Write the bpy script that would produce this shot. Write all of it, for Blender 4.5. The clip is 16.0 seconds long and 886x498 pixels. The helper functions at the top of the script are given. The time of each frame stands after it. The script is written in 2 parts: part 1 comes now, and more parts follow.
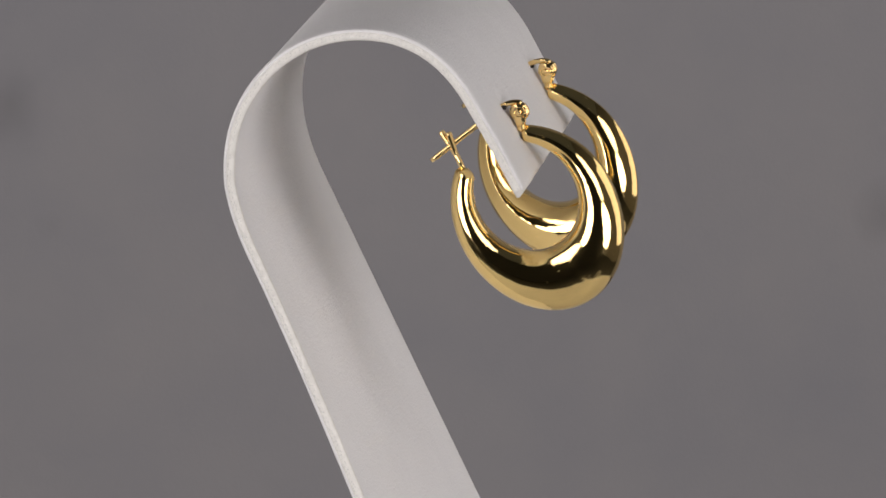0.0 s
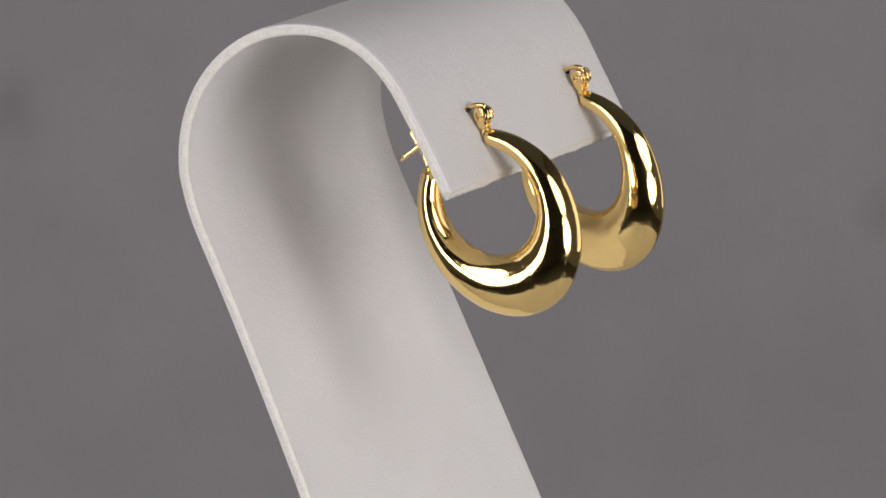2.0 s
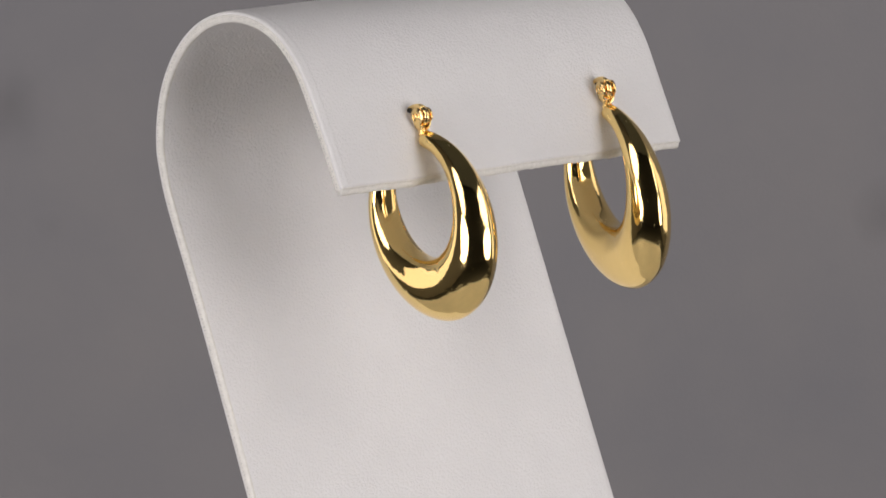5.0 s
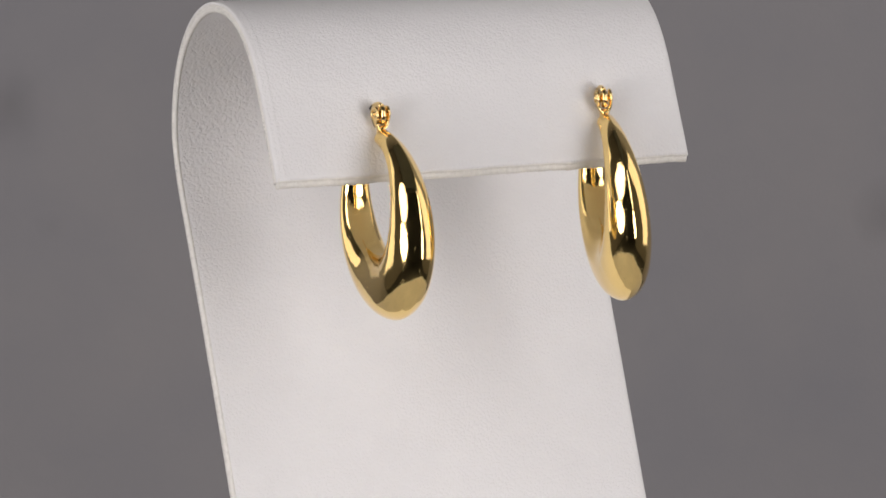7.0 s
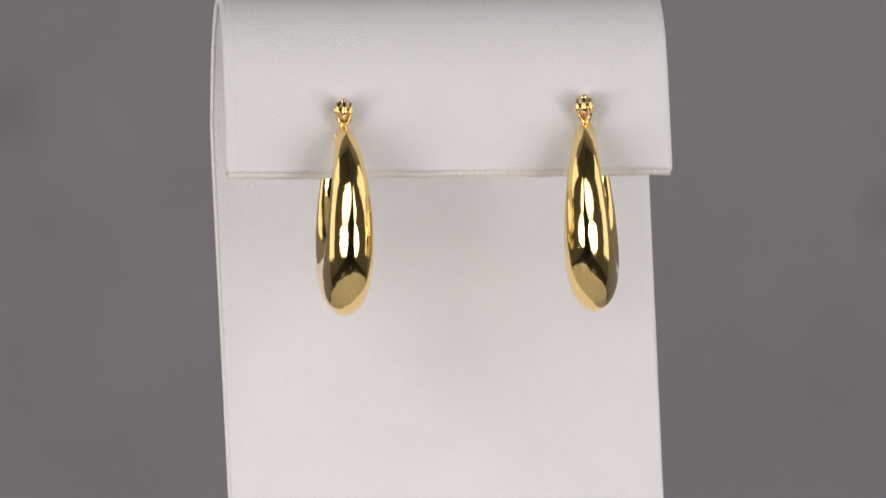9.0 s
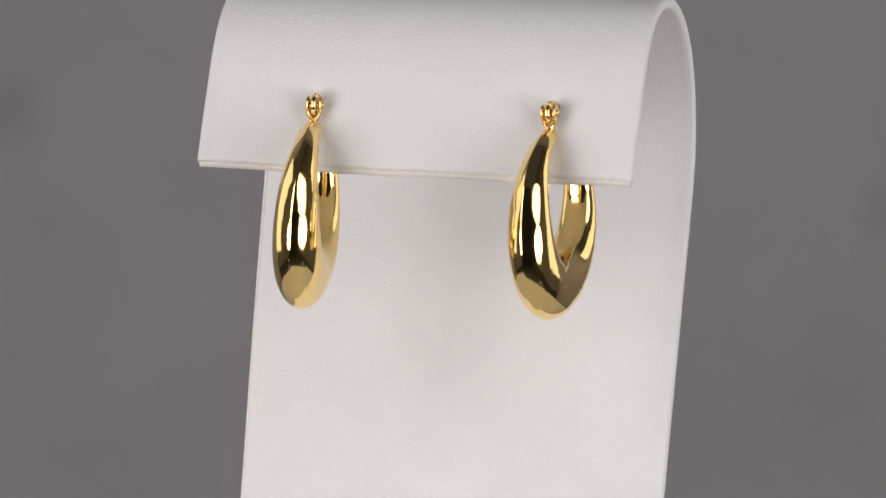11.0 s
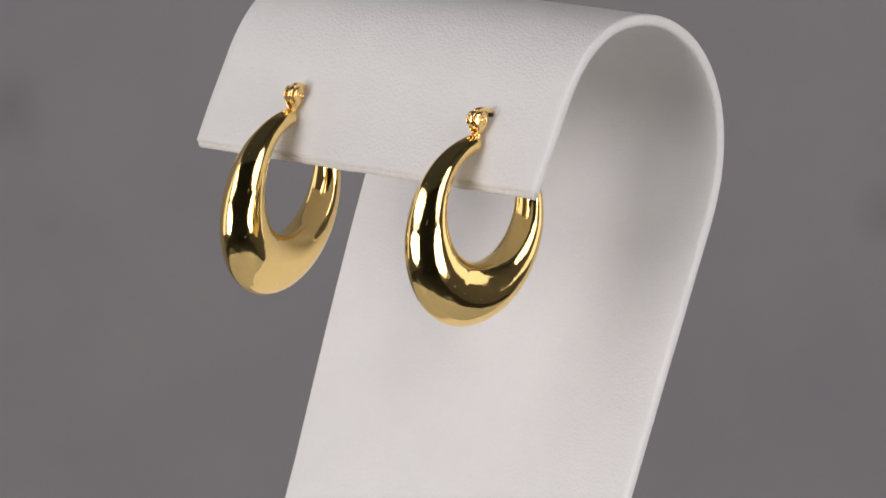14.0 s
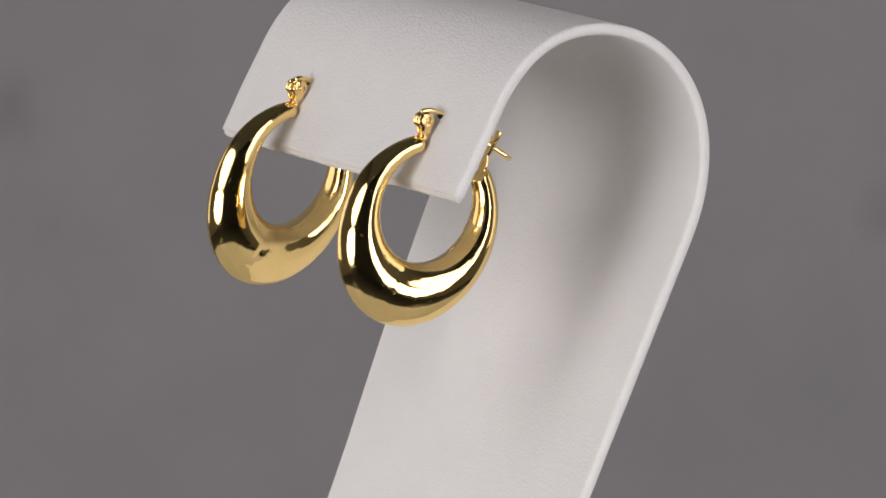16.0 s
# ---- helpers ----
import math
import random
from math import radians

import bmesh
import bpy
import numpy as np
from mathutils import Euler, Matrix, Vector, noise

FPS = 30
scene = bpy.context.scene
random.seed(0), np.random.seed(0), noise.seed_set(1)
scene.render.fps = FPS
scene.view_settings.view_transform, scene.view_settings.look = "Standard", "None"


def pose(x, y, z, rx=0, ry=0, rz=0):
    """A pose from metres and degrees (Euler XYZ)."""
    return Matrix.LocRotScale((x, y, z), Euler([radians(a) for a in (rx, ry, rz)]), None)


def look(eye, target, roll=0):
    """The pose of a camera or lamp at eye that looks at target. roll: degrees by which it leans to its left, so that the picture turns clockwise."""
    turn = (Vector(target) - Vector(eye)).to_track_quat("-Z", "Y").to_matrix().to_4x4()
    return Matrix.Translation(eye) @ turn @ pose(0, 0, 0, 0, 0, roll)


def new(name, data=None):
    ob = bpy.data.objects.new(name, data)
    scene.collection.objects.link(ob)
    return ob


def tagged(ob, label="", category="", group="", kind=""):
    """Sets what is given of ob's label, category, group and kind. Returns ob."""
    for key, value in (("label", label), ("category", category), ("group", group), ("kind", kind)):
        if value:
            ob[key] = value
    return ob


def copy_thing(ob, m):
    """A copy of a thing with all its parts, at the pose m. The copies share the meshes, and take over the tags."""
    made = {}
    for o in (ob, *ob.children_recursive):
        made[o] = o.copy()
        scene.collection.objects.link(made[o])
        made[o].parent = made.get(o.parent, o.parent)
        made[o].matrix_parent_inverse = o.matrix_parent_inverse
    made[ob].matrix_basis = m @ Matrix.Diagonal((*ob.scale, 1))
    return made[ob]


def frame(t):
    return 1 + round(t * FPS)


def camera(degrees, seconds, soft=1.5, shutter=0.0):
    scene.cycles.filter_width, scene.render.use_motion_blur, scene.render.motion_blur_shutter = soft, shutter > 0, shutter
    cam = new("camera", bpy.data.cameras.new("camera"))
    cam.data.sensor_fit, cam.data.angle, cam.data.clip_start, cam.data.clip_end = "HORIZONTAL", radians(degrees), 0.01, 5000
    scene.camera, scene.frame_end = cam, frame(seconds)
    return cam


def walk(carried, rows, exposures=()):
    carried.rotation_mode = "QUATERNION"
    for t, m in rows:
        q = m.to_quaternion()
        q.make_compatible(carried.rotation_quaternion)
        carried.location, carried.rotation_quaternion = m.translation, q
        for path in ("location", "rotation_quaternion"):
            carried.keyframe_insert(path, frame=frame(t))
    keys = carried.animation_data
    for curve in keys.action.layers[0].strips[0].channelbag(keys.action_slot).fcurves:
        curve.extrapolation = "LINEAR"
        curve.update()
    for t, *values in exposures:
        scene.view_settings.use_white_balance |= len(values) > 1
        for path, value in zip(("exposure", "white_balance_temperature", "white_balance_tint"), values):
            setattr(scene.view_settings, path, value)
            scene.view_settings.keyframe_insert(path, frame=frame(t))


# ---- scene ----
MM = 0.001
AXIS_TIP = 0.110          # height of the flap's lower edge over the table


def turn_at(t):
    """The turntable's angle in degrees; it runs at an almost even speed."""
    s = (t - 8) / 8
    return 13.49 - 70.75 * s - 2.51 * s ** 2 + 0.75 * s ** 3 + 1.68 * s ** 4 + 0.03 * s ** 5


# ---- camera: on a tripod, a long lens close to the stand ----
cam = camera(7.48, 16.0, soft=1.7)
EYE = (0.00163, -0.87921, 0.26726)
AIM = (0.00163, -0.0024, 0.09761)
walk(cam, [(0.0, look(EYE, AIM, 0.295)), (16.0, look(EYE, AIM, 0.295))], exposures=[(0.0, 0.0), (16.0, 0.0)])

# ---- light: a dim room, softboxes before the table, added fill lights ----
world = bpy.data.worlds.new("room_air")
scene.world = world
world.use_nodes = True
world.node_tree.nodes["Background"].inputs[0].default_value = (0.75, 0.8, 1.0, 1)
world.node_tree.nodes["Background"].inputs[1].default_value = 0.02


def area_lamp(name, eye, target, w, h, power, color=(1, 0.97, 0.93), shape="RECTANGLE"):
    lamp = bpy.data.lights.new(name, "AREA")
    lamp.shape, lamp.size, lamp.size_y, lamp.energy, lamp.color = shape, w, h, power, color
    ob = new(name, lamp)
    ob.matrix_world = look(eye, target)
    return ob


FOCUS = (0, 0, 0.10)
WARM = (1.0, 0.952, 0.952)
for side, az, power in (("left", -45, 1.1), ("right", 44, 1.0)):
    sx, cy = math.sin(radians(az)), -math.cos(radians(az))
    area_lamp("softbox_low_" + side, (1.2 * sx, 1.2 * cy, 0.075), (0, 0, 0.09), 0.64, 0.58, 5.85 * power, WARM, "ELLIPSE")
    area_lamp("softbox_high_" + side, (1.08 * sx, 1.08 * cy, 0.72), FOCUS, 0.64, 0.74, 3.85 * power, WARM, "ELLIPSE")
# Unseen side panels, added to brighten the hoop rims and the bend's inside.
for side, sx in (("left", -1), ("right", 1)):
    area_lamp("side_fill_" + side, (0.85 * sx, 0.20, 0.25), (0, 0.05, 0.10), 0.46, 0.8, 1.3, (1.0, 0.94, 0.89))
# Added cool fill as wide as the ceiling, tinting upward faces; no known lamp.
area_lamp("overhead_fill", (0, -0.2, 2.75), (0, -0.2, 0), 3.3, 4.3, 1.5, (0.86, 0.92, 1.0))

# ---- materials ----


def material(name):
    m = bpy.data.materials.new(name)
    m.use_nodes = True
    nt = m.node_tree
    return m, nt, nt.nodes["Principled BSDF"]


def noise_node(nt, scale, detail=4, rough=0.55, vector=None):
    n = nt.nodes.new("ShaderNodeTexNoise")
    n.inputs["Scale"].default_value, n.inputs["Detail"].default_value, n.inputs["Roughness"].default_value = scale, detail, rough
    if vector:
        nt.links.new(vector, n.inputs["Vector"])
    return n


def ramp(nt, source, a, b, ca, cb):
    r = nt.nodes.new("ShaderNodeValToRGB")
    r.color_ramp.elements[0].position, r.color_ramp.elements[1].position = a, b
    r.color_ramp.elements[0].color, r.color_ramp.elements[1].color = (*ca, 1), (*cb, 1)
    nt.links.new(source, r.inputs[0])
    return r.outputs[0]


def bump(nt, height, strength, distance, normal=None):
    b = nt.nodes.new("ShaderNodeBump")
    b.inputs["Strength"].default_value, b.inputs["Distance"].default_value = strength, distance
    nt.links.new(height, b.inputs["Height"])
    if normal:
        nt.links.new(normal, b.inputs["Normal"])
    return b.outputs["Normal"]


def leather(name, tone, grain):
    m, nt, p = material(name)
    co = nt.nodes.new("ShaderNodeTexCoord").outputs["Object"]
    warp = noise_node(nt, 700, 3, 0.6, co)
    mix = nt.nodes.new("ShaderNodeMixRGB")
    mix.blend_type = "LINEAR_LIGHT"
    mix.inputs[0].default_value = 0.0005
    nt.links.new(co, mix.inputs[1]), nt.links.new(warp.outputs["Color"], mix.inputs[2])
    v = nt.nodes.new("ShaderNodeTexVoronoi")
    v.feature = "DISTANCE_TO_EDGE"
    v.inputs["Scale"].default_value = 1550
    nt.links.new(mix.outputs[0], v.inputs["Vector"])
    cells = ramp(nt, v.outputs["Distance"], 0.0, 0.26, (0, 0, 0), (1, 1, 1))
    lumps = noise_node(nt, 1050, 3, 0.55, co)
    fine = noise_node(nt, 3200, 3, 0.6, co)
    big = noise_node(nt, 120, 4, 0.6, co)
    n1 = bump(nt, cells, grain, 0.00008)
    n2 = bump(nt, lumps.outputs["Fac"], grain, 0.00005, n1)
    n3 = bump(nt, fine.outputs["Fac"], grain * 0.7, 0.00005, n2)
    n4 = bump(nt, big.outputs["Fac"], 0.3, 0.0008, n3)
    # coarser pebbles where the strip is bent, near one side of its inner face
    sep = nt.nodes.new("ShaderNodeSeparateXYZ")
    nt.links.new(co, sep.inputs[0])
    pebble = nt.nodes.new("ShaderNodeTexVoronoi")
    pebble.feature = "SMOOTH_F1"
    pebble.inputs["Scale"].default_value, pebble.inputs["Smoothness"].default_value = 1750, 0.25
    nt.links.new(mix.outputs[0], pebble.inputs["Vector"])
    crease = ramp(nt, pebble.outputs["Distance"], 0.1, 0.75, (1, 1, 1), (0, 0, 0))
    near = nt.nodes.new("ShaderNodeMapRange")
    near.inputs["From Min"].default_value, near.inputs["From Max"].default_value = 0.012, -0.020
    nt.links.new(sep.outputs["X"], near.inputs["Value"])
    behind = nt.nodes.new("ShaderNodeMapRange")
    behind.inputs["From Min"].default_value, behind.inputs["From Max"].default_value = 0.0165, 0.0215
    nt.links.new(sep.outputs["Y"], behind.inputs["Value"])
    both = nt.nodes.new("ShaderNodeMath")
    both.operation = "MULTIPLY"
    nt.links.new(near.outputs[0], both.inputs[0]), nt.links.new(behind.outputs[0], both.inputs[1])
    amount = nt.nodes.new("ShaderNodeMath")
    amount.operation = "MULTIPLY"
    nt.links.new(both.outputs[0], amount.inputs[0]), nt.links.new(crease, amount.inputs[1])
    nt.links.new(bump(nt, amount.outputs[0], 0.7, 0.00010, n4), p.inputs["Normal"])
    nt.links.new(ramp(nt, big.outputs["Fac"], 0.3, 0.7, [c * 0.965 for c in tone], tone), p.inputs["Base Color"])
    nt.links.new(ramp(nt, fine.outputs["Fac"], 0.3, 0.7, (0.40,) * 3, (0.56,) * 3), p.inputs["Roughness"])
    p.inputs["Specular IOR Level"].default_value = 0.35
    return m


def gold(name, tone, rough):
    m, nt, p = material(name)
    co = nt.nodes.new("ShaderNodeTexCoord").outputs["Object"]
    p.inputs["Metallic"].default_value = 1.0
    n = noise_node(nt, 420, 5, 0.65, co)
    worn = ramp(nt, n.outputs["Fac"], 0.45, 0.75, (rough,) * 3, (rough * 2.2,) * 3)
    streak = nt.nodes.new("ShaderNodeMapping")
    streak.inputs["Scale"].default_value, streak.inputs["Rotation"].default_value = (5200, 900, 700), (0.5, 0.3, 0.8)
    nt.links.new(co, streak.inputs[0])
    fine = noise_node(nt, 1.0, 3, 0.6, streak.outputs[0])
    marks = ramp(nt, fine.outputs["Fac"], 0.66, 0.72, (0, 0, 0), (0.28,) * 3)
    total = nt.nodes.new("ShaderNodeMixRGB")
    total.blend_type, total.inputs[0].default_value = "ADD", 1.0
    nt.links.new(worn, total.inputs[1]), nt.links.new(marks, total.inputs[2])
    nt.links.new(total.outputs[0], p.inputs["Roughness"])
    dents = noise_node(nt, 330, 2, 0.5, co)
    scratch = noise_node(nt, 2200, 3, 0.7, co)
    nt.links.new(bump(nt, scratch.outputs["Fac"], 0.06, 0.00002, bump(nt, dents.outputs["Fac"], 0.22, 0.0003)), p.inputs["Normal"])
    nt.links.new(ramp(nt, n.outputs["Fac"], 0.3, 0.7, [c * 0.97 for c in tone], tone), p.inputs["Base Color"])
    return m


def plain(name, tone, rough=0.6, scale=40, spread=0.9, relief=0.1, depth=0.0005):
    m, nt, p = material(name)
    co = nt.nodes.new("ShaderNodeTexCoord").outputs["Object"]
    n = noise_node(nt, scale, 5, 0.6, co)
    f = noise_node(nt, scale * 30, 3, 0.6, co)
    nt.links.new(ramp(nt, n.outputs["Fac"], 0.3, 0.7, [c * spread for c in tone], tone), p.inputs["Base Color"])
    nt.links.new(bump(nt, f.outputs["Fac"], relief, depth), p.inputs["Normal"])
    p.inputs["Roughness"].default_value = rough
    return m


def cloth(name, tone):
    """Grey backdrop cloth: soft cloudy mottling, a few faint old stains."""
    m, nt, p = material(name)
    co = nt.nodes.new("ShaderNodeTexCoord").outputs["Object"]
    a, c = noise_node(nt, 26, 4, 0.55, co), noise_node(nt, 55, 3, 0.5, co)
    base = ramp(nt, a.outputs["Fac"], 0.3, 0.7, (tone[0] * 0.93, tone[1] * 0.94, tone[2] * 0.97), (tone[0] * 1.05, tone[1] * 1.04, tone[2] * 1.03))
    for place, size, depth in STAINS:
        d = nt.nodes.new("ShaderNodeVectorMath")
        d.operation = "DISTANCE"
        wob = nt.nodes.new("ShaderNodeMixRGB")
        wob.blend_type = "LINEAR_LIGHT"
        wob.inputs[0].default_value = 0.004
        nt.links.new(co, wob.inputs[1]), nt.links.new(c.outputs["Color"], wob.inputs[2])
        nt.links.new(wob.outputs[0], d.inputs[0])
        d.inputs[1].default_value = place
        f = ramp(nt, d.outputs["Value"], 0.0, size, (depth,) * 3, (1, 1, 1))
        mul = nt.nodes.new("ShaderNodeMixRGB")
        mul.blend_type, mul.inputs[0].default_value = "MULTIPLY", 1.0
        nt.links.new(base, mul.inputs[1]), nt.links.new(f, mul.inputs[2])
        base = mul.outputs[0]
    nt.links.new(base, p.inputs["Base Color"])
    weave = noise_node(nt, 900, 3, 0.6, co)
    nt.links.new(bump(nt, weave.outputs["Fac"], 0.15, 0.0003), p.inputs["Normal"])
    p.inputs["Roughness"].default_value = 0.9
    return m


STAINS = (((-0.0865, 0.467, 0.0357), 0.009, 0.80), ((0.0912, 0.467, 0.0150), 0.008, 0.80), ((-0.078, 0.467, 0.011), 0.004, 0.95))
LEATHER = leather("white_leatherette", (0.755, 0.745, 0.742), 0.5)
EDGE = plain("raw_edge", (0.82, 0.80, 0.755), 0.8, 1300, 0.86, 0.4, 0.0001)
THREAD = plain("seam", (0.53, 0.53, 0.515), 0.8, 1500, 0.8, 0.5, 0.0002)
GOLD = gold("polished_gold", (1.0, 0.738, 0.305), 0.06)
GOLD_WIRE = gold("gold_wire", (1.0, 0.735, 0.33), 0.08)
PAPER = cloth("grey_backdrop", (0.219, 0.212, 0.218))
DISC = plain("turntable_white", (0.84, 0.83, 0.82), 0.45, 30)
RUBBER = plain("turntable_base", (0.05, 0.05, 0.05), 0.5, 30)
WALL = plain("grey_wall", (0.38, 0.36, 0.335), 0.8, 2)
DIM = plain("dark_wall", (0.12, 0.12, 0.12), 0.8, 2)
TABLE = plain("black_table", (0.03, 0.03, 0.03), 0.5, 20)
HOLE = plain("pierced_slit", (0.03, 0.028, 0.026), 0.9, 900)


# ---- mesh helpers ----
def part(name, bm, mat, parent=None, label="", smooth=True):
    bmesh.ops.recalc_face_normals(bm, faces=bm.faces)
    me = bpy.data.meshes.new(name)
    bm.to_mesh(me)
    bm.free()
    for f in me.polygons:
        f.use_smooth = smooth
    me.materials.append(mat)
    ob = new(name, me)
    if parent:
        ob.parent = parent
    if label:
        tagged(ob, label)
    return ob


def loft(rings, closed_ring=True, caps=True, loop=False):
    """A skin over rings of points."""
    bm = bmesh.new()
    vs = [[bm.verts.new(p) for p in ring] for ring in rings]
    n = len(vs[0])
    pairs = list(zip(vs, vs[1:])) + ([(vs[-1], vs[0])] if loop else [])
    for a, b in pairs:
        for i in range(n if closed_ring else n - 1):
            j = (i + 1) % n
            bm.faces.new((a[i], a[j], b[j], b[i]))
    if caps and not loop:
        bm.faces.new(vs[0])
        bm.faces.new(vs[-1][::-1])
    return bm


def box(cx, cy, cz, sx, sy, sz, bev=0.0):
    bm = bmesh.new()
    bmesh.ops.create_cube(bm, size=1.0, matrix=Matrix.Translation((cx, cy, cz)) @ Matrix.Diagonal((sx, sy, sz, 1)))
    if bev:
        bmesh.ops.bevel(bm, geom=bm.edges[:], offset=bev, segments=2, affect="EDGES")
    return bm


def tube(points, radius, sides=12, loop=False):
    """A round wire along points; radius a number or a function of 0..1."""
    pts = [Vector(p) for p in points]
    rings, last = [], None
    for i, p in enumerate(pts):
        a, b = pts[i - 1] if (i or loop) else p, pts[(i + 1) % len(pts)] if (i + 1 < len(pts) or loop) else p
        d = (b - a).normalized()
        u = (last - d * last.dot(d)) if last else d.orthogonal()
        u.normalize()
        last, w = u, d.cross(u)
        r = radius(i / (len(pts) - 1)) if callable(radius) else radius
        rings.append([p + u * r * math.cos(k * math.tau / sides) + w * r * math.sin(k * math.tau / sides) for k in range(sides)])
    return loft(rings, loop=loop)


def bezier(p0, p1, p2, p3, n):
    out = []
    for i in range(n):
        t = i / n
        s = 1 - t
        out.append(tuple(s ** 3 * a + 3 * s * s * t * b + 3 * s * t * t * c + t ** 3 * d for a, b, c, d in zip(p0, p1, p2, p3)))
    return out


def lathe(profile, n=64):
    return loft([[(r * math.cos(k * math.tau / n), r * math.sin(k * math.tau / n), z) for k in range(n)] for r, z in profile])


# ---- the place: grey sweep, table, unseen dim room ----
def backdrop():
    """A grey cloth that hangs straight behind the table."""
    bm = box(0, 0.47, 0.45, 2.4, 0.006, 2.4)
    return tagged(part("backdrop", bm, PAPER, smooth=False), "plain mottled grey backdrop hanging behind the table", "backdrop", kind="structure")


def room():
    # Unseen walls, added dark or grey to shape what the hoops reflect.
    for name, b, mat, look_of in (("wall_north", (0, 2.1, 1.0, 3.5, 0.1, 3.6), DIM, "dark"), ("wall_south", (0, -2.6, 1.0, 3.5, 0.1, 3.6), DIM, "dark"),
                                  ("wall_east", (1.8, -0.25, 1.0, 0.1, 4.6, 3.6), WALL, "grey"), ("wall_west", (-1.8, -0.25, 1.0, 0.1, 4.6, 3.6), WALL, "grey"),
                                  ("ceiling", (0, -0.25, 2.85, 3.7, 4.8, 0.1), DIM, "dark"), ("floor", (0, -0.25, -0.85, 3.7, 4.8, 0.1), DIM, "dark")):
        tagged(part(name, box(*b), mat, smooth=False), "plain " + look_of + " unseen studio " + name.split("_")[0], name.split("_")[0], kind="structure")


def table():
    t = tagged(new("table"), "small dark pedestal table under the turntable", "table")
    part("tabletop", box(0, 0, -0.015, 0.27, 0.27, 0.03, 0.004), TABLE, t, smooth=False)
    part("column", box(0, 0, -0.405, 0.08, 0.08, 0.75, 0.004), TABLE, t, smooth=False)
    part("foot", box(0, 0, -0.79, 0.24, 0.24, 0.02, 0.004), TABLE, t, smooth=False)


def turntable():
    t = tagged(new("turntable"), "round white turntable slowly turning on a dark table", "turntable")
    part("base", lathe([(0.001, 0.001), (0.088, 0.001), (0.090, 0.004), (0.090, 0.016), (0.001, 0.016)]), RUBBER, t, smooth=False)
    part("disc", lathe([(0.001, 0.0165), (0.109, 0.0165), (0.112, 0.018), (0.112, 0.028), (0.110, 0.030), (0.001, 0.030)]), DISC, t, smooth=False)
    return t


# ---- the display stand ----
HALF, MIDX, THICK = 29.0, 1.3, 1.5
HOLES = ((-12.8, 8.6), (19.35, 8.85))
DOWN = (-0.420, -0.9075)


def stand_line():
    """The bent strip's middle line, y and z in millimetres from the flap's lower edge."""
    pts = bezier((-14.95, 0.3), (-13.0, 3.9), (-11.0, 7.5), (-9.1, 11.1), 30)
    pts += bezier((-9.1, 11.1), (-6.1, 16.6), (-1.8, 20.2), (5.0, 20.2), 26)
    pts += bezier((5.0, 20.2), (14.8, 20.2), (22.5, 12.6), (22.5, 2.6), 34)
    pts += bezier((22.5, 2.6), (22.5, -1.6), (21.5, -5.0), (19.9, -8.6), 14)
    end = (19.9 + DOWN[0] * 70, -8.6 + DOWN[1] * 70)
    pts += bezier((19.9, -8.6), (19.9 + DOWN[0] * 20, -8.6 + DOWN[1] * 20), (19.9 + DOWN[0] * 45, -8.6 + DOWN[1] * 45), end, 30)
    foot = -80 + THICK / 2
    pts += bezier(end, (end[0] - 2.6, end[1] - 6), (end[0] - 1, foot), (end[0] + 8, foot), 12)
    pts += [(end[0] + 8 + 6 * k, foot) for k in range(10)]
    return pts


def stand_place(x, k, line, off):
    """A point x across (-1..1) on the strip, off mm outwards of its middle line."""
    y, z = line[k]
    a, b = line[max(k - 1, 0)], line[min(k + 1, len(line) - 1)]
    d = math.hypot(b[0] - a[0], b[1] - a[1])
    ny, nz = -(b[1] - a[1]) / d, (b[0] - a[0]) / d
    lean = -0.9 * max(0, -z) / 40 * x + 0.25 * x * max(0, z) / 20
    lean -= 0.64 * (1 - x) / 2 * math.sin(math.pi * min(1.0, -z / 46) ** 0.75) if z < 0 and k > 60 else 0.0
    fade = max(0.0, 1 - k / 10)
    ragged = fade * (0.12 * noise.noise((x * 4.0, 3.1, 0)) + 0.10 * noise.noise((x * 13, 7.3, 0)))
    back = min(1.0, max(0.0, (k - 56) / 40))
    wide = back * (0.25 + 0.6 * x) + max(0, -z) / 40 * (0.75 - 0.5 * x)
    # one side of the bend is pressed in a little at the front shoulder
    off -= 0.40 * (1 - x) / 2 * max(0.0, math.cos((k - 40) / 27 * math.pi / 2)) ** 1.5 if 13 < k < 67 else 0.0
    if off > 0.4 and k < 34:
        for hx, hz in HOLES:
            d2 = ((MIDX + x * HALF - hx) / 0.9) ** 2 + ((z - hz) / (1.6 if z > hz else 0.8)) ** 2
            off -= 0.38 * math.exp(-d2)
    return Vector((MIDX + x * HALF + wide, y + ny * off + lean, z + nz * off + ragged)) * MM


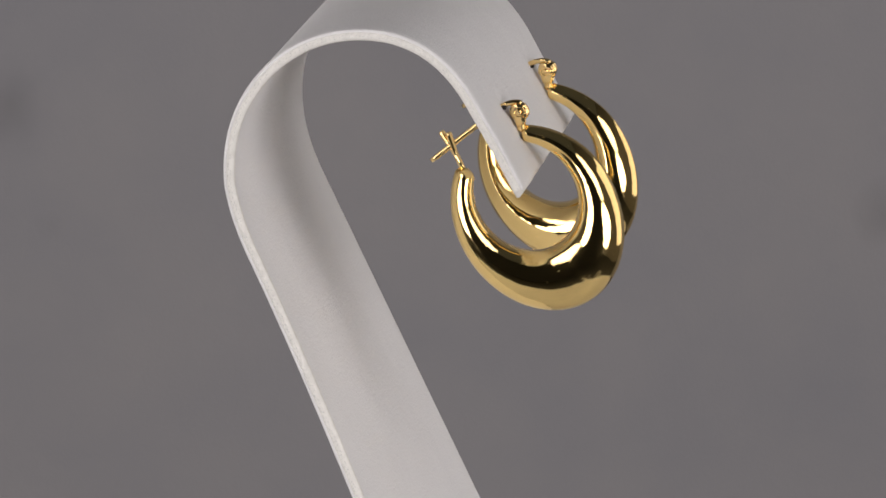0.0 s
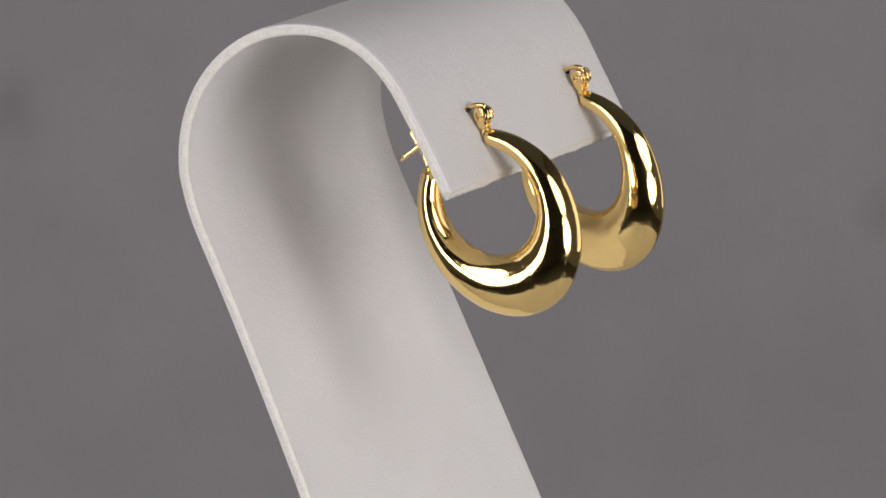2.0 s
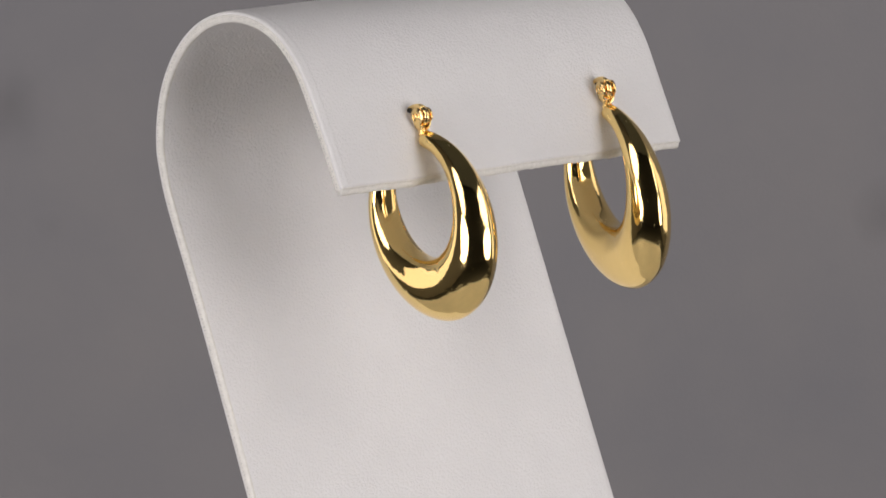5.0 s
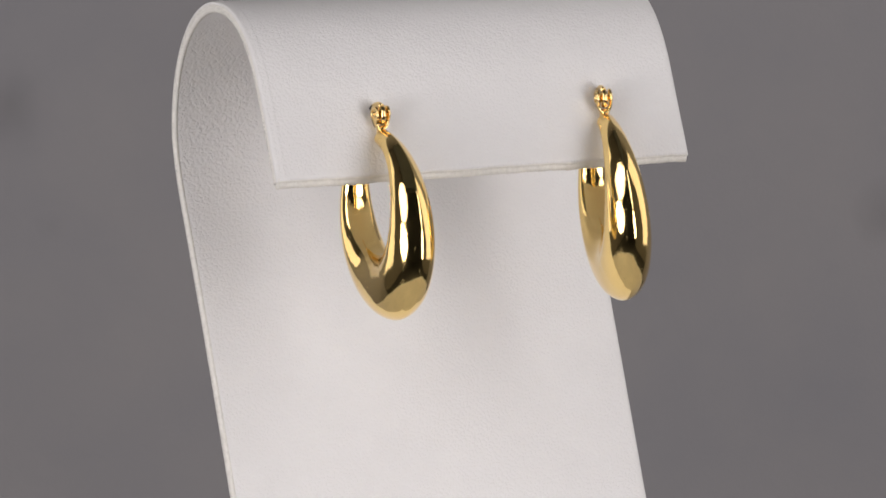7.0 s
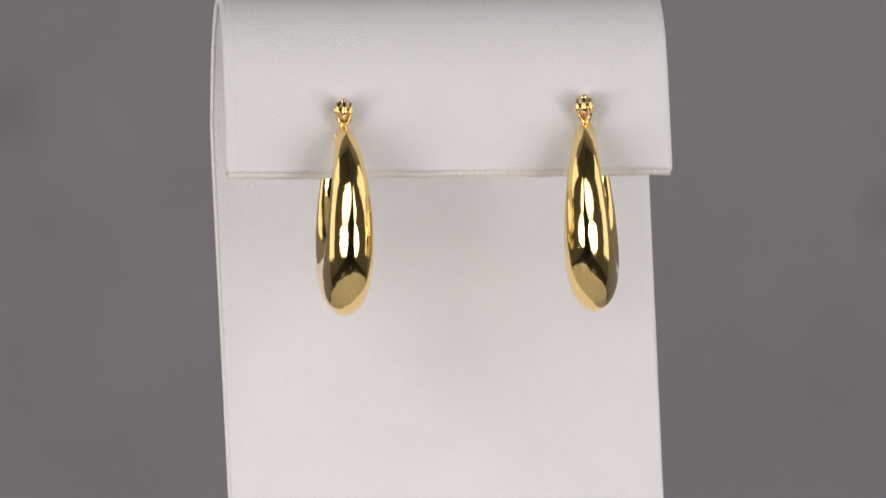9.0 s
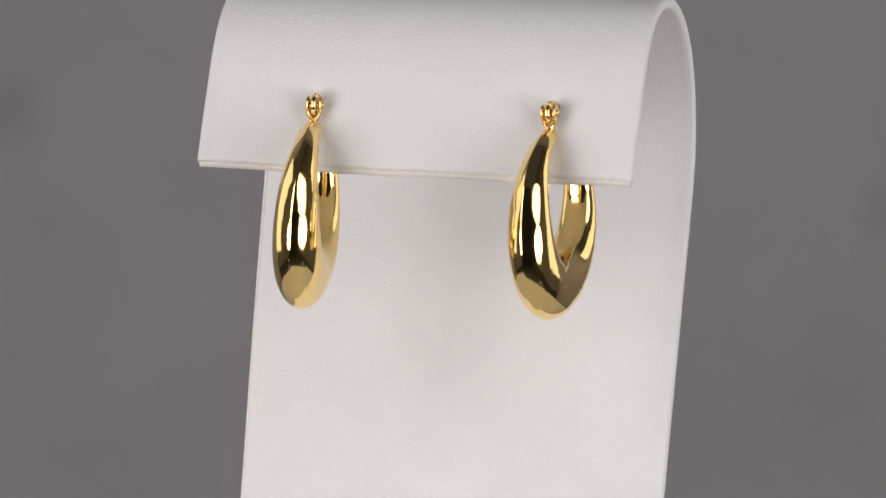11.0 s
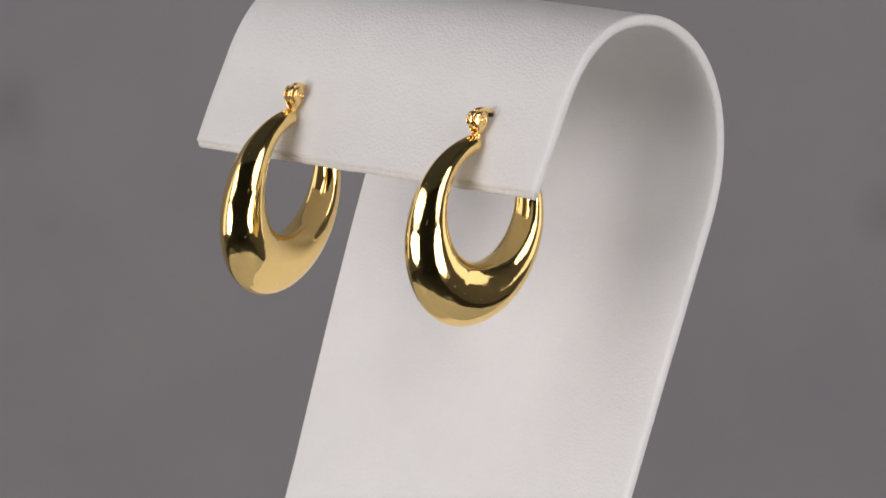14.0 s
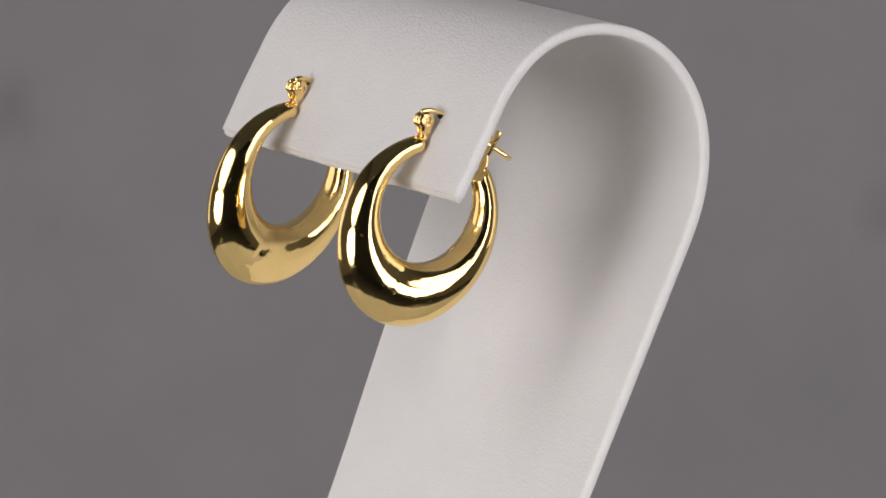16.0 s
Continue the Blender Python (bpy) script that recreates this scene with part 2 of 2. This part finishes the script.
def display_stand():
    st = tagged(new("earring_stand"), "white leatherette earring display stand bent into a hook", "display stand")
    line = stand_line()
    h = THICK / 2
    # body: a rounded strip
    xs = [-1 + 2 * i / 80 for i in range(81)]
    rim = [-0.985 + 0.004 * i for i in range(14)]
    # a faint welt runs along one side of the outer face
    ring = [(x, h + 0.07 * math.exp(-((x + 0.960) / 0.010) ** 2)) for x in rim] + [(x * 0.985, h) for x in xs if x > -0.94] + [(0.985 + 0.015 * math.sin(a), h * math.cos(a)) for a in (0.5, 1.0, 1.57, 2.1, 2.6)]
    ring += [(x * 0.985, -h) for x in xs[::-1]]
    ring += [(-0.988, -h * 0.96), (-0.993, -h * 0.80), (-0.9945, -h * 0.5), (-0.9945, h * 0.35), (-0.9985, h * 0.50), (-0.9995, h * 0.62), (-0.998, h * 0.80), (-0.993, h * 0.95)]
    body = part("panel", loft([[stand_place(x, k, line, o) for x, o in ring] for k in range(len(line))]), LEATHER, st)
    # raw layered edges with a seam
    band = [(-0.991, 0.46 * h), (-0.9985, 0.44 * h), (-1.0015, 0.34 * h), (-1.003, 0.05 * h), (-1.003, -0.30 * h), (-1.0005, -0.70 * h), (-0.995, -0.93 * h), (-0.986, -1.02 * h)]
    part("edge_binding", loft([[stand_place(x, k, line, o) for x, o in band] for k in range(len(line))], closed_ring=True), EDGE, st, "raw cream-coloured layered side edge")
    lip = []
    for i in range(281):
        x = -0.992 + 1.982 * i / 280
        r = 0.07 * noise.noise((x * 30, 1, 1)) + 0.07 * noise.noise((x * 95, 4, 1))
        q = 0.10 * noise.noise((x * 12, 9, 2)) + 0.06 * noise.noise((x * 70, 2, 5))
        skin = 0.16 + 0.6 * q
        tip = [stand_place(x, 0, line, o * h) for o in (1.0, 0.97, 0.74, 0.66 + q, 0.46 + q, 0.36, 0.0, -0.5, -0.9, -0.9)]
        d = (stand_place(x, 0, line, 0) - stand_place(x, 1, line, 0)).normalized() * MM
        lip.append([p + d * e for p, e in zip(tip, (-0.3, skin - 0.06, skin, skin - 0.04, max(0.02, 0.10 + 2.2 * q), 0.34 + r, 0.60 + r, 0.72 + 1.5 * r, 0.60, -0.3))])
    part("raw_hem", loft(lip), EDGE, st, "raw frayed cream lower edge of the flap")
    bm = bmesh.new()
    for row, step in ((0.10, 0.50), (-0.28, 0.52)):
        at, k = 0.0, 1
        while k < len(line) - 24:
            a, b = stand_place(-1.0034, k, line, row * 0.75), stand_place(-1.0034, k + 1, line, row * 0.75)
            length = (b - a).length / MM
            if at > length:
                at, k = at - length, k + 1
                continue
            if random.random() < 0.85:
                d = (b - a).normalized()
                c = a.lerp(b, at / length) + d.cross(Vector((1, 0, 0))) * random.gauss(0, 0.05) * MM
                size = Matrix.Diagonal((0.00005, random.uniform(0.10, 0.22) * MM, random.uniform(0.06, 0.12) * MM, 1))
                bmesh.ops.create_cube(bm, size=1, matrix=Matrix.Translation(c) @ d.to_track_quat("Y", "X").to_matrix().to_4x4() @ size)
            at += step * random.uniform(0.6, 1.4)
    tagged(part("seam", bm, THREAD, st, "row of fine stitches along the edge"), kind="stuff")
    return st


# ---- the earrings ----
def ellipse_hit(start, way, c, a, b, lean):
    """How far from start along way the leaning ellipse lies."""
    ca, sa = math.cos(lean), math.sin(lean)

    def unit(v):
        return Vector(((v.x * ca + v.y * sa) / a, (-v.x * sa + v.y * ca) / b))
    p, d = unit(start - c), unit(way)
    k = p.dot(d)
    return (-k + math.sqrt(k * k - d.dot(d) * (p.dot(p) - 1))) / d.dot(d)


def hoop_rings():
    """Rings of the hollow crescent hoop, from the hinge round the front and bottom to the catch; millimetres from the hinge pin.
    Outer and inner outline are two leaning ellipses off centre; the front lies at negative y."""
    rings = []
    n, m = 150, 128
    a0, a1 = radians(84), radians(386)
    heart = Vector((-1.1, -11.5))
    for i in range(n + 1):
        f = i / n
        a = a0 + (a1 - a0) * f
        d = Vector((math.cos(a), math.sin(a)))
        ro = ellipse_hit(heart, d, Vector((-2.21, -14.03)), 10.52, 12.87, radians(-33.5))
        ri = ellipse_hit(heart, d, Vector((-0.77, -11.12)), 6.50, 7.45, radians(-34.8))
        ro += 0.50 * math.exp(-((f - 0.2) / 0.14) ** 2)
        h = ro - ri
        mid = heart + d * (ri + 0.42 * h)
        w = 2.45 + 4.10 * math.sin(math.pi * f) ** 1.5 if f < 0.5 else 3.0 + 3.45 * math.sin(math.pi * f) ** 0.9
        # rounded ends
        e = min(f, 1 - f) * 62 / 1.1
        end = 1.0 if e >= 1 else 0.25 + 0.75 * math.sqrt(1 - (1 - e) ** 2)
        low = min(1.0, max(0.0, (f - 0.22) / 0.26))
        ridge = 1.50 + 0.75 * low
        ring = []
        for k in range(m):
            s = k * math.tau / m
            c, x = math.cos(s), math.sin(s)
            if c >= 0:
                # the two stamped halves meet in a low crest with a hairline joint
                r = 0.58 * max(0.0, 1 - abs(x) ** ridge) ** 0.58 * (1 - (0.22 - 0.10 * low) * abs(x) * (1 - abs(x))) - (0.003 if k == 0 else 0)
            else:
                r = -0.42 * max(0.0, 1 - abs(x) ** 2.6) ** 0.62
            p = mid + d * (r * h * end)
            ring.append(Vector((x * w / 2 * end, p.x, p.y)) * MM)
        rings.append(ring)
    return rings


def earring():
    e = tagged(new("hoop_earring"), "polished yellow gold crescent hoop earring hung from the white flap", "earring", "pair of earrings")
    rings = hoop_rings()
    part("hoop", loft(rings), GOLD, e)
    top = sum(rings[0], Vector()) / len(rings[0])
    back = sum(rings[-1], Vector()) / len(rings[-1])
    # a tiny worn stamp beside the hinge end
    for i, k0, k1 in ((7, 100, 108), (8, 108, 100), (10, 100, 108)):
        part("hallmark", tube([rings[i][k] for k in range(k0, k1, 1 if k1 > k0 else -1)], 0.026 * MM, 6), GOLD_WIRE, e, "tiny worn stamped mark")
    # hinge: a fork bent from one strip, a riveted pin, and the wire's eye between the cheeks
    way = [(-0.84, 1.06 - 1.70 * k / 12) for k in range(13)]
    way += [(-0.84 * math.cos(a * math.pi / 12), -0.64 - 1.25 * math.sin(a * math.pi / 12)) for a in range(1, 12)]
    way += [(0.84, -0.64 + 1.70 * k / 12) for k in range(13)]
    rr = []
    for k, (x, z) in enumerate(way):
        a, c = way[max(k - 1, 0)], way[min(k + 1, len(way) - 1)]
        l = math.hypot(c[0] - a[0], c[1] - a[1])
        nx, nz = -(c[1] - a[1]) / l * 0.16, (c[0] - a[0]) / l * 0.16
        wide = math.sqrt(max(0.04, 1.10 ** 2 - z * z)) if z > -0.55 else 0.80 - 0.14 * math.sin((min(1.9, -z) - 0.55) / 1.35 * math.pi) - 0.25 * max(0, -z - 1.3)
        sl = 0.10 * min(0, z)
        rr.append([Vector((x + sx * nx, sl + sy * wide * q, z + sx * nz)) * MM for sx, sy, q in ((-1, -1, 0.88), (-1.0, 1, 0.88), (-0.4, 1, 1), (0.4, 1, 1), (1, 1, 0.88), (1, -1, 0.88), (0.4, -1, 1), (-0.4, -1, 1))])
    part("hinge_bracket", loft(rr), GOLD_WIRE, e)
    part("hinge_pin", tube([Vector((x, 0, 0)) * MM for x in (-1.26, -1.22, -1.14, -1.0, 1.0, 1.14, 1.22, 1.26)], lambda f: (0.08, 0.22, 0.32, 0.36, 0.36, 0.32, 0.22, 0.08)[round(f * 7)] * MM, 14), GOLD_WIRE, e)
    for x in (-1.0, 1.0):
        ring = [Vector((x, 0.66 * math.cos(a), 0.66 * math.sin(a))) * MM for a in [k * math.tau / 24 for k in range(24)]]
        part("rivet_ring", tube(ring, 0.11 * MM, 8, loop=True), GOLD_WIRE, e)
    eye = [Vector((0, 0.92 * math.cos(a), 0.92 * math.sin(a) - 0.06)) * MM for a in [k * math.tau / 28 for k in range(28)]]
    part("wire_eye", tube(eye, 0.39 * MM, 12, loop=True), GOLD_WIRE, e)
    knot = []
    for k in range(40):
        a = k / 39 * math.tau * 2.5
        knot.append(Vector((0.36 * math.cos(a), -0.30 + 0.36 * math.sin(a), -1.72 - 0.75 * k / 39)) * MM)
    part("hinge_neck", tube(knot, 0.28 * MM, 8), GOLD_WIRE, e)
    # the post: from the eye's top back through the flap, sloping down to its free end
    post = bezier((0, -0.3, 1.02), (0, 0.7, 1.40), (0, 1.7, 0.95), (0, 2.6, 0.4), 12)
    post += [(0, 2.6 + (11.5 - 2.6) * k / 14, 0.4 + (-6.6 - 0.4) * k / 14) for k in range(15)]
    part("post", tube([Vector(p) * MM for p in post], lambda f: (0.36 if f < 0.98 else 0.30) * MM, 12), GOLD_WIRE, e)
    # the catch: a small loop of wire whose ends part into a notch for the post
    b = back / MM
    for sx in (-1, 1):
        pts = []
        for k in range(30):
            f = k / 29
            tw = sx * (0.34 * math.sin(f * math.pi / 0.42) if f < 0.42 else -0.50 * (f - 0.42) / 0.58)
            pts.append(Vector((tw, b.y + 0.45 + 2.55 * f + (0.35 if f < 0.42 else 1.0) * tw, b.z - 0.3 + 5.2 * f)) * MM)
        part("catch_wire", tube(pts, lambda f: (0.31 + 0.13 * f) * MM if f < 1 else 0.30 * MM, 10), GOLD_WIRE, e)
    return e


# ---- build ----
backdrop(), room(), table()
disc = turntable()
stand = display_stand()
left_earring = earring()
right_earring = copy_thing(left_earring, Matrix())
for x, z in ((-12.8, 8.5), (19.35, 8.75)):
    s = part("pierced_slit", tube([Vector((0, 0.05 - 0.3 * k / 5, 0.42 - 0.66 * k / 5)) * MM for k in range(6)], lambda f: (0.10 + 0.30 * math.sin(math.pi * f)) * MM, 10), HOLE, stand, "dark slit pierced in the leatherette")
    s.location = Vector((x, -11.05 + (z - 8.5) * 0.5, z)) * MM


def motions():
    places = ((disc, Matrix()),
              (stand, pose(0, 0, AXIS_TIP)),
              (left_earring, pose(-12.45 * MM, -13.15 * MM, AXIS_TIP + 8.13 * MM, -0.8, 1.2, 3.0)),
              (right_earring, pose(18.9 * MM, -13.2 * MM, AXIS_TIP + 8.42 * MM, 4.1, -4.2, -9.4)))
    for thing, rest in places:
        walk(thing, [(k * 0.5, pose(0, 0, 0, 0, 0, turn_at(k * 0.5)) @ rest) for k in range(33)])


motions()
